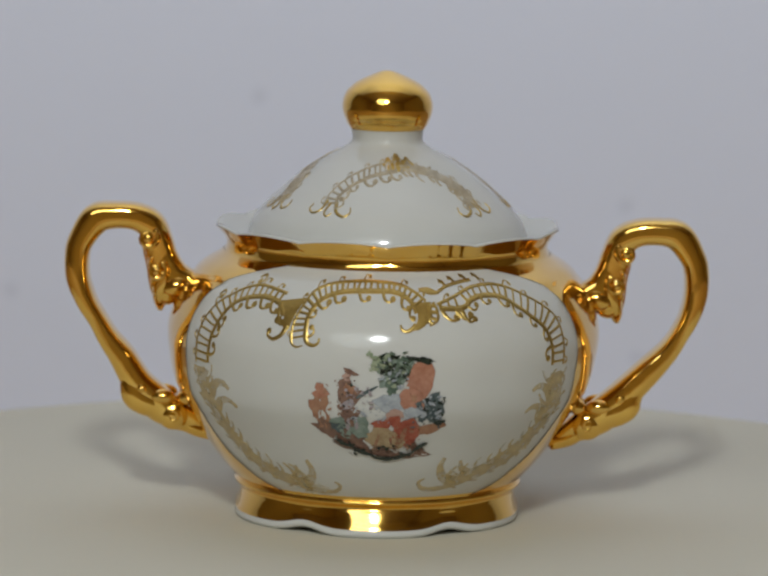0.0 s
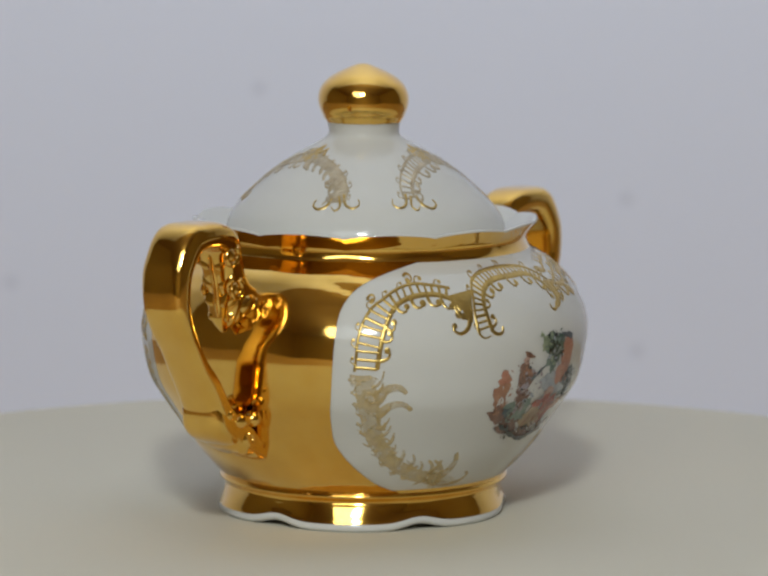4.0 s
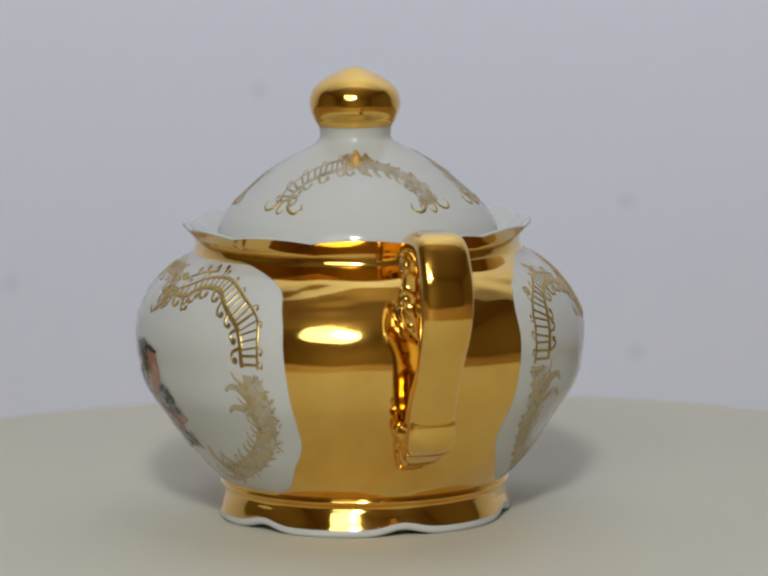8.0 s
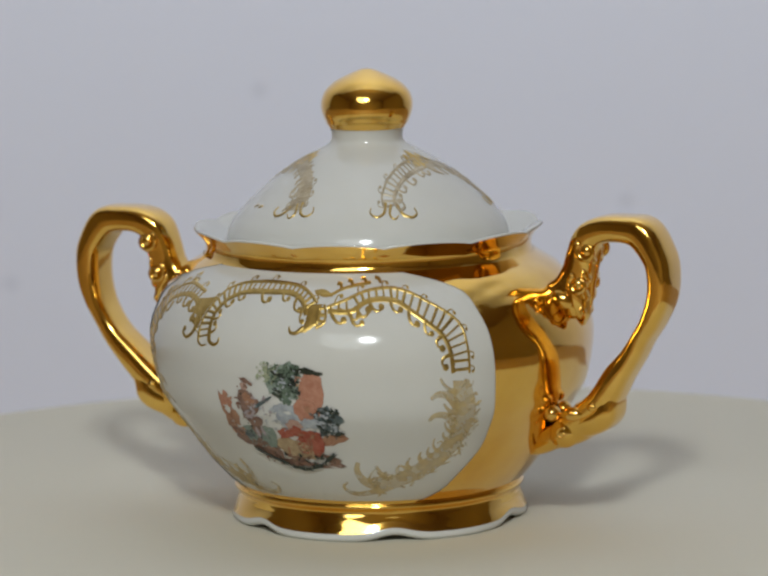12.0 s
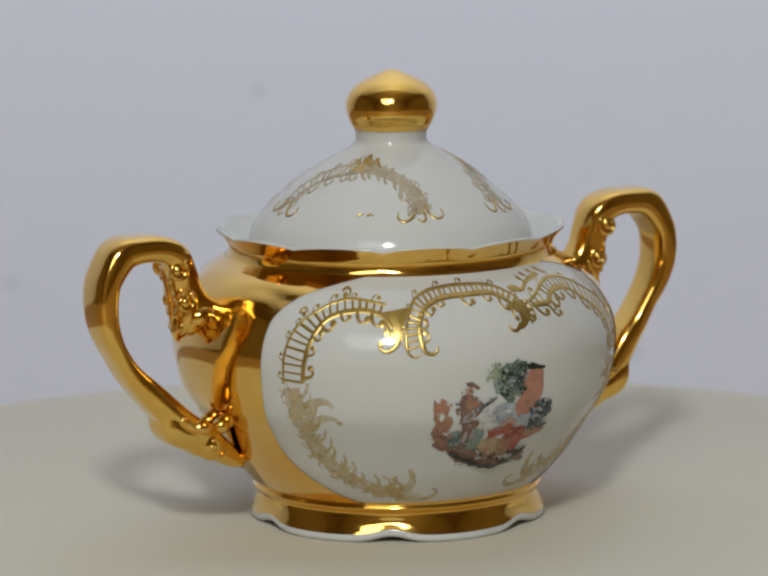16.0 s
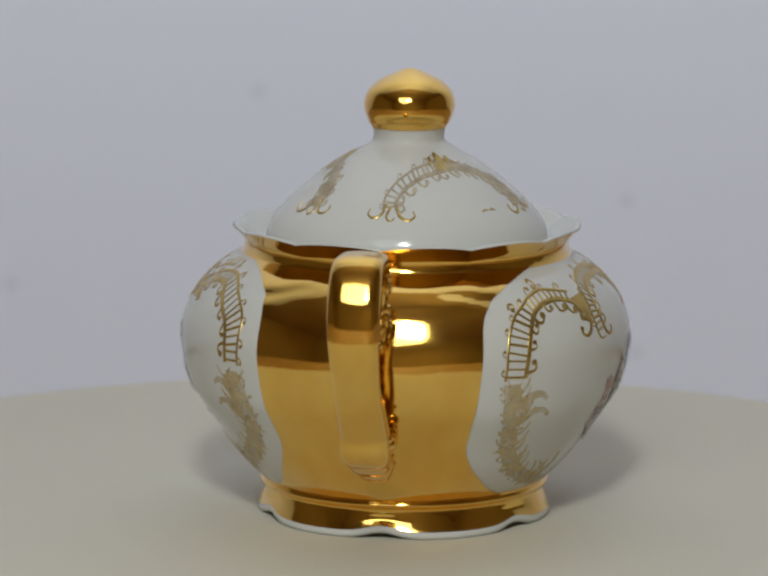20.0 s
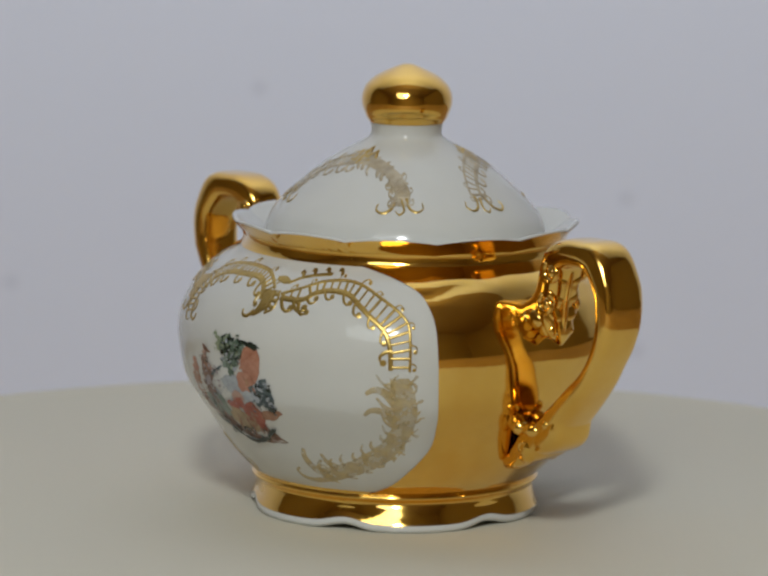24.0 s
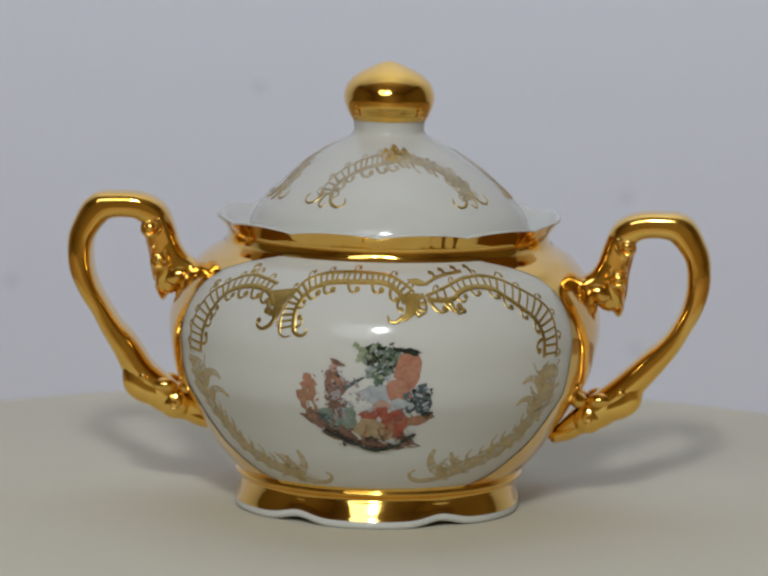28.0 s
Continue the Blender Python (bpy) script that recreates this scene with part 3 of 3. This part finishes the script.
    s.ladder([(14.0, 61.4), (19.4, 63.0), (25.5, 64.8), (32.7, 65.3), (38.1, 64.4), (42.6, 62.5), (48.0, 59.6), (51.2, 56.5), (51.9, 51.8), (52.0, 47.5), (52.0, 45.2)],
             [(14.4, 60.6), (18.4, 60.4), (22.0, 60.8), (24.4, 62.2), (28.6, 63.0), (34.2, 62.5), (37.8, 60.4), (41.6, 57.7), (45.2, 54.8), (46.9, 50.9), (47.4, 45.5)], 23, 0.7, 0.6, 9)
    s.ribbon([(17.6, 60.6), (20.6, 60.0), (21.4, 58.4), (22.6, 57.4), (24.2, 58.0)], 1.3, 5, True)
    s.dot(24.0, 58.0, 0.7)
    end(s)
    # lower sprays
    left = ([(-56.0, 43.0), (-55.3, 36.8), (-54.0, 30.8), (-51.8, 24.6), (-46.5, 19.1), (-37.4, 14.6), (-24.6, 12.2)],
            [(-51.6, 43.0), (-49.8, 37.9), (-48.8, 31.0), (-46.8, 25.6), (-41.8, 20.8), (-34.0, 17.4), (-25.4, 16.2)])
    right = ([(52.0, 43.6), (54.0, 38.2), (54.6, 32.7), (52.6, 26.5), (47.5, 21.1), (38.6, 17.0), (26.0, 13.6)],
             [(47.2, 43.6), (47.8, 37.4), (48.4, 32.3), (46.0, 27.1), (40.4, 22.9), (32.4, 19.6), (23.5, 17.4)])
    for curves in (left, right):
        s = begin()
        s.plume(*curves, 13, 2.8)
        s.feather(*curves, 60)
        end(s, "spray", SPRAY)
    s = begin()
    s.ribbon([(-50.4, 37.0), (-47.6, 39.4), (-44.6, 39.8), (-42.6, 38.4)], 3.0, 5, True)
    s.ribbon([(-49.4, 33.0), (-46.6, 35.2), (-43.4, 35.6), (-41.2, 34.2)], 2.6, 5, True)
    s.dot(-41.4, 34.4, 0.7)
    s.ribbon([(-27.5, 14.2), (-23.6, 16.2), (-22.2, 18.8), (-23.2, 21.6)], 3.0, 5, True)
    s.ribbon([(-30.5, 15.4), (-28.2, 17.6), (-27.6, 19.8)], 2.2, 5, True)
    s.ribbon([(-26.6, 13.2), (-20.5, 12.6), (-15.5, 13.0), (-13.4, 14.6), (-15.2, 15.8)], 1.7, 5, True)
    for k in range(4):
        s.ribbon([(-34.0 + 1.5 * k, 15.2 - 0.5 * k), (-28.0 + 1.2 * k, 14.4 - 0.4 * k), (-21.0 + k, 14.8 - 0.35 * k)], 0.4, 4, True)
    end(s, "spray_tip", SPRAY)
    s = begin()
    s.ribbon([(49.0, 37.0), (46.2, 39.8), (43.4, 40.5), (41.3, 39.4)], 2.8, 5, True)
    s.ribbon([(49.0, 32.0), (46.0, 34.8), (42.8, 35.2), (40.9, 33.8)], 2.5, 5, True)
    s.ribbon([(26.5, 15.8), (21.6, 17.6), (19.6, 20.4), (20.2, 23.0)], 3.0, 5, True)
    s.ribbon([(30.5, 18.2), (27.2, 19.8), (25.8, 22.0)], 2.2, 5, True)
    s.ribbon([(26.0, 14.6), (19.5, 13.8), (15.4, 14.4), (13.8, 16.0), (15.6, 17.2)], 1.7, 5, True)
    end(s, "spray_tip", SPRAY)


def lid_tracery(centre):
    def begin():
        return Strokes(lambda a, z, o: on_lid(radians(centre + a), z, o), lambda z: radians(1) * lid_radius(z))

    for side in (-1, 1):
        s = begin()
        outer = [(side * a, z) for a, z in ((42.0, 81.6), (42.3, 85.0), (37.0, 88.4), (26.0, 90.8), (12.0, 92.0), (1.0, 92.4))]
        inner = [(side * a, z) for a, z in ((34.6, 81.4), (36.2, 84.0), (31.5, 86.8), (22.0, 88.9), (10.0, 90.0), (1.5, 90.4))]
        if side < 0:
            s.ladder(outer, inner, 14, 0.55, 0.5, 6, 1.7)
        else:
            s.plume(outer, inner, 9, 1.4)
            s.ladder(outer[:3], inner[:3], 6, 0.55, 0.5, 3, 1.7)
        part("lid_scrollwork", mesh_from("lid_scrollwork", s.v, s.f, WORN_PALE), TOP)
        s = begin()
        s.ribbon([(side * 41.0, 83.4), (side * 42.6, 81.2), (side * 46.0, 80.4), (side * 49.0, 81.2), (side * 48.6, 82.4)], 0.75, 4, True)
        s.ribbon([(side * 35.6, 83.0), (side * 34.0, 81.0), (side * 30.0, 80.0), (side * 27.0, 80.8), (side * 27.4, 82.0)], 0.9, 4, True)
        s.ribbon([(side * 38.6, 83.0), (side * 40.0, 80.8), (side * 38.0, 79.8), (side * 36.0, 80.6)], 0.7, 4, True)
        part("lid_scroll_tip", mesh_from("lid_scroll_tip", s.v, s.f, TRANSFER), TOP)
    s = begin()
    s.fill([(-9, 91.6), (-3, 92.6), (3, 92.8), (9, 91.6)], [(-9, 90.6), (-3, 90.2), (3, 90.2), (9, 90.6)])
    s.ribbon([(-13, 91.4), (-9, 92.6), (-5, 92.2), (0, 93.6), (5, 92.4), (10, 92.8), (14, 91.6)], 0.7, 4)
    s.dot(0, 93.4, 0.8)
    s.dot(-9, 92.8, 0.6)
    s.dot(10, 92.9, 0.6)
    part("lid_blossom", mesh_from("lid_blossom", s.v, s.f, TRANSFER), TOP)


def painting(centre, shift, drop):
    """The small painted garden scene, as plain patches of colour under the glaze."""
    level = [0]

    def patch(name, colour, x, y, rx, ry, turn=0.0, rag=0.16, n=26, loose=None):
        level[0] += 1
        ring = []
        ph = [random.uniform(0, 6.28) for _ in range(4)]
        for j in range(n):
            q = 2 * math.pi * j / n
            k = 1 + rag * (math.sin(3 * q + ph[0]) * 0.5 + math.sin(5 * q + ph[1]) * 0.4 + math.sin(9 * q + ph[2]) * 0.4)
            u, w = rx * k * math.cos(q), ry * k * math.sin(q)
            c, d = math.cos(radians(turn)), math.sin(radians(turn))
            ring.append((x + u * c - w * d, y + u * d + w * c))
        out = 0.04 + 0.003 * level[0]

        def spot(px, py):
            a, z = (px - 385) * 0.0413, 49.6 - drop - (py - 91) * 0.0424
            return on_bowl(radians(centre + shift + a), z, out)

        v = [spot(x, y)]
        for k in ((0.5, 1.0) if loose is not None else (0.76, 1.08)):
            v += [spot(x + (px - x) * k, y + (py - y) * k) for px, py in ring]
        f = [(0, 1 + (j + 1) % n, 1 + j) for j in range(n)]
        f += [(1 + j, 1 + (j + 1) % n, 1 + n + (j + 1) % n, 1 + n + j) for j in range(n)]
        laid = [9.0] * (2 * n + 1) if loose is not None else [6.0] * (n + 1) + [0.0] * n
        if loose is None:
            part(name, coated(mesh_from(name, v, [q[::-1] for q in f], PAINT[colour]), laid), BODY)
        else:
            k = len(loose[0])
            loose[2].extend(laid)
            loose[0].extend(v)
            loose[1].extend([tuple(k + i for i in q[::-1]) for q in f])

    patch("painted_ground", "brown", 400, 640, 310, 62, 6)
    patch("painted_ground", "brown", 170, 590, 130, 50, 28)
    patch("painted_ground", "rust", 690, 520, 95, 32, -12)
    patch("painted_sky", "sky", 470, 380, 130, 70, 12)
    patch("painted_grass", "grass", 235, 515, 62, 68)
    patch("painted_grass", "grass", 95, 500, 55, 45)
    patch("painted_bush", "rust", -6, 400, 54, 118, 0, 0.4)
    patch("painted_bush", "salmon", -4, 305, 42, 42, 0, 0.4)
    patch("painted_ground", "brown", 40, 540, 105, 44, 28, 0.3)
    patch("painted_foliage", "lime", 352, 135, 50, 46, 0, 0.3)
    patch("painted_foliage", "grass", 430, 170, 100, 90, 0, 0.35)
    patch("painted_foliage", "leaf", 455, 160, 84, 84, 0, 0.35)
    patch("painted_foliage", "leaf", 430, 260, 40, 46, 0, 0.35)
    for _ in range(16):
        patch("painted_leaf", random.choice(["dark", "leaf", "dark", "lime"]), random.uniform(335, 535), random.uniform(80, 260), random.uniform(12, 28), random.uniform(8, 17), random.uniform(-40, 40), 0.3, 12)
    patch("painted_drapery", "salmon", 600, 225, 74, 120, 6, 0.08)
    patch("painted_drapery", "salmon", 545, 335, 66, 66, 30, 0.12)
    patch("painted_shade", "rust", 565, 330, 16, 22, 0, 0.3, 12)
    patch("painted_branch", "dark", 600, 108, 72, 17, 10, 0.3)
    patch("painted_bush", "teal", 680, 400, 78, 84, 0, 0.3)
    for _ in range(9):
        patch("painted_leaf", random.choice(["dark", "teal", "sky"]), random.uniform(625, 745), random.uniform(325, 470), random.uniform(10, 24), random.uniform(8, 16), random.uniform(-60, 60), 0.3, 12)
    patch("painted_cloth", "sky", 580, 420, 70, 28, 12)
    patch("painted_skirt", "red", 540, 545, 84, 86, 0, 0.12)
    patch("painted_skirt", "cream", 390, 585, 112, 66, 8, 0.15)
    patch("painted_skirt", "cream", 480, 615, 56, 36, 10)
    patch("painted_sash", "red", 385, 485, 66, 30, -10, 0.25)
    patch("painted_sash", "skin", 430, 440, 36, 26, 0, 0.25)
    patch("painted_fold", "brown", 390, 645, 70, 8, 3, 0.2, 14)
    patch("painted_fold", "rust", 520, 560, 18, 46, 10, 0.2, 14)
    patch("painted_coat", "brown", 150, 300, 46, 78, 6, 0.2)
    patch("painted_coat", "rust", 165, 285, 26, 36, 0, 0.25)
    patch("painted_coat", "brown", 170, 445, 40, 66, -8, 0.25)
    patch("painted_collar", "skin", 158, 212, 24, 24, 0, 0.2, 14)
    patch("painted_coat", "brown", 215, 335, 24, 58, 35, 0.2, 14)
    patch("painted_coat", "rust", 205, 290, 20, 26, 20, 0.2, 14)
    patch("painted_breeches", "brown", 190, 425, 50, 36, -14, 0.2, 14)
    patch("painted_stocking", "mauve", 165, 500, 14, 40, 4, 0.2, 12)
    patch("painted_stocking", "mauve", 215, 490, 13, 42, -8, 0.2, 12)
    patch("painted_sleeve", "skin", 470, 420, 46, 20, 24, 0.2, 14)
    patch("painted_bodice", "red", 455, 470, 40, 34, 0, 0.25, 14)
    patch("painted_fold", "rust", 350, 600, 10, 42, 18, 0.2, 12)
    patch("painted_fold", "brown", 440, 590, 8, 40, -12, 0.2, 12)
    patch("painted_hat", "brown", 180, 182, 46, 14, 22, 0.25, 14)
    patch("painted_lute", "mauve", 165, 375, 46, 26, -30, 0.2, 14)
    patch("painted_lute", "teal", 275, 300, 74, 11, -30, 0.2, 14)
    patch("painted_stone", "teal", 90, 520, 40, 26, 20, 0.3, 14)
    # loose brush flecks
    for colour, x0, y0, dx, dy, count in (("brown", 150, 330, 60, 130, 7), ("rust", 14, 390, 50, 130, 9), ("sky", 300, 400, 120, 80, 8), ("cream", 420, 600, 110, 60, 6),
                                          ("red", 520, 540, 80, 70, 6), ("grass", 180, 530, 110, 60, 8), ("teal", 660, 420, 90, 90, 7), ("salmon", 580, 260, 70, 130, 5),
                                          ("brown", 400, 660, 260, 34, 14), ("lime", 330, 120, 60, 60, 6), ("dark", 445, 165, 85, 90, 9), ("leaf", 430, 150, 90, 90, 7), ("sky", 440, 190, 80, 90, 5), ("dark", 685, 410, 70, 85, 6), ("sky", 680, 390, 70, 80, 5), ("dark", 160, 400, 40, 150, 3), ("rust", 545, 560, 90, 80, 4), ("dark", 420, 655, 250, 40, 6), ("mauve", 240, 330, 90, 60, 5)):
        heap = ([], [], [])
        for _ in range(count * 4):
            size = random.choice((0.45, 0.6, 1.0))
            patch("painted_mottle", colour, x0 + random.uniform(-dx, dx), y0 + random.uniform(-dy, dy), size * random.uniform(8, 22), size * random.uniform(5, 11), random.uniform(-70, 70), 0.35, 10, heap)
            level[0] -= 0.75
        part("painted_mottle", coated(mesh_from("painted_mottle", heap[0], heap[1], PAINT[colour]), heap[2]), BODY)
    # dark earth along the lower edge
    for x, y, r, tilt in ((130, 622, 70, 22), (260, 676, 80, 18), (400, 714, 80, 6), (520, 700, 70, -14), (640, 640, 62, -32), (740, 478, 34, -12)):
        patch("painted_edge", "dark", x, y, r, 13, tilt, 0.3, 14)


tracery(-90)
tracery(90)
for heading in (-81, 39, 165):
    lid_tracery(heading)
painting(-90, 0.5, 0.0)
painting(90, 0.5, 2.2)


def stray_marks():
    """A slip of the gilder's brush on the lid."""
    s = Strokes(lambda a, z, o: on_lid(radians(a), z, o), lambda z: radians(1) * lid_radius(z))
    s.ribbon([(46.6, 81.2), (48.6, 81.6), (50.2, 81.5)], 0.5, 4, True)
    part("stray_mark", mesh_from("stray_mark", s.v, s.f, TRANSFER), TOP)
    s = Strokes(lambda a, z, o: on_lid(radians(a), z, o), lambda z: radians(1) * lid_radius(z))
    s.ribbon([(51.4, 81.2), (53.0, 81.7), (54.8, 81.3)], 0.65, 4, True)
    part("stray_mark", mesh_from("stray_mark", s.v, s.f, TRANSFER), TOP)
    # kiln specks in the glaze
    for a, z, run in ((-14.6, 58.5, 0.9), (-44.3, 46.6, 0.8)):
        s = Strokes(lambda b, h, o: on_bowl(radians(b - 90), h, o), lambda h: radians(1) * 55.0, 0.08)
        s.ribbon([(a - run / 2, z - 0.2), (a, z + 0.1), (a + run / 2, z)], 0.28, 3, True)
        part("kiln_speck", mesh_from("kiln_speck", s.v, s.f, PAINT["dark"]), BODY)


stray_marks()


# ---- what moves: the disc turns, slightly tilted on its spindle, and carries the bowl ----
TURN = [(0, 0.02), (1, 13.54), (2, 26.9), (3, 40.23), (4, 53.53), (5, 66.77), (6, 79.87), (7, 92.78), (8, 105.51), (9, 118.07), (10, 130.52), (11, 142.95), (12, 155.46), (13, 168.11), (14, 180.98), (15, 194.08), (16, 207.38), (17, 220.81), (18, 234.28), (19, 247.65), (20, 260.8), (21, 273.63), (22, 286.09), (23, 298.17), (24, 309.96), (25, 321.59), (26, 333.2), (27, 344.85), (28, 356.37)]


def tilted(degrees_, toward):
    axis = Vector((-math.sin(radians(toward)), math.cos(radians(toward)), 0))
    return Matrix.Rotation(radians(degrees_), 4, axis)


def motions():
    disc, bowl = [], []
    for t, a in TURN:
        m = Matrix.Rotation(radians(a), 4, "Z") @ tilted(1.05, 24)
        disc.append((t, m @ pose(0, 0, 0.0012)))
        bowl.append((t, m @ pose(-0.0018, 0.0050, 0.0)))
    walk(TABLE, disc)
    walk(BOWL, bowl)


motions()
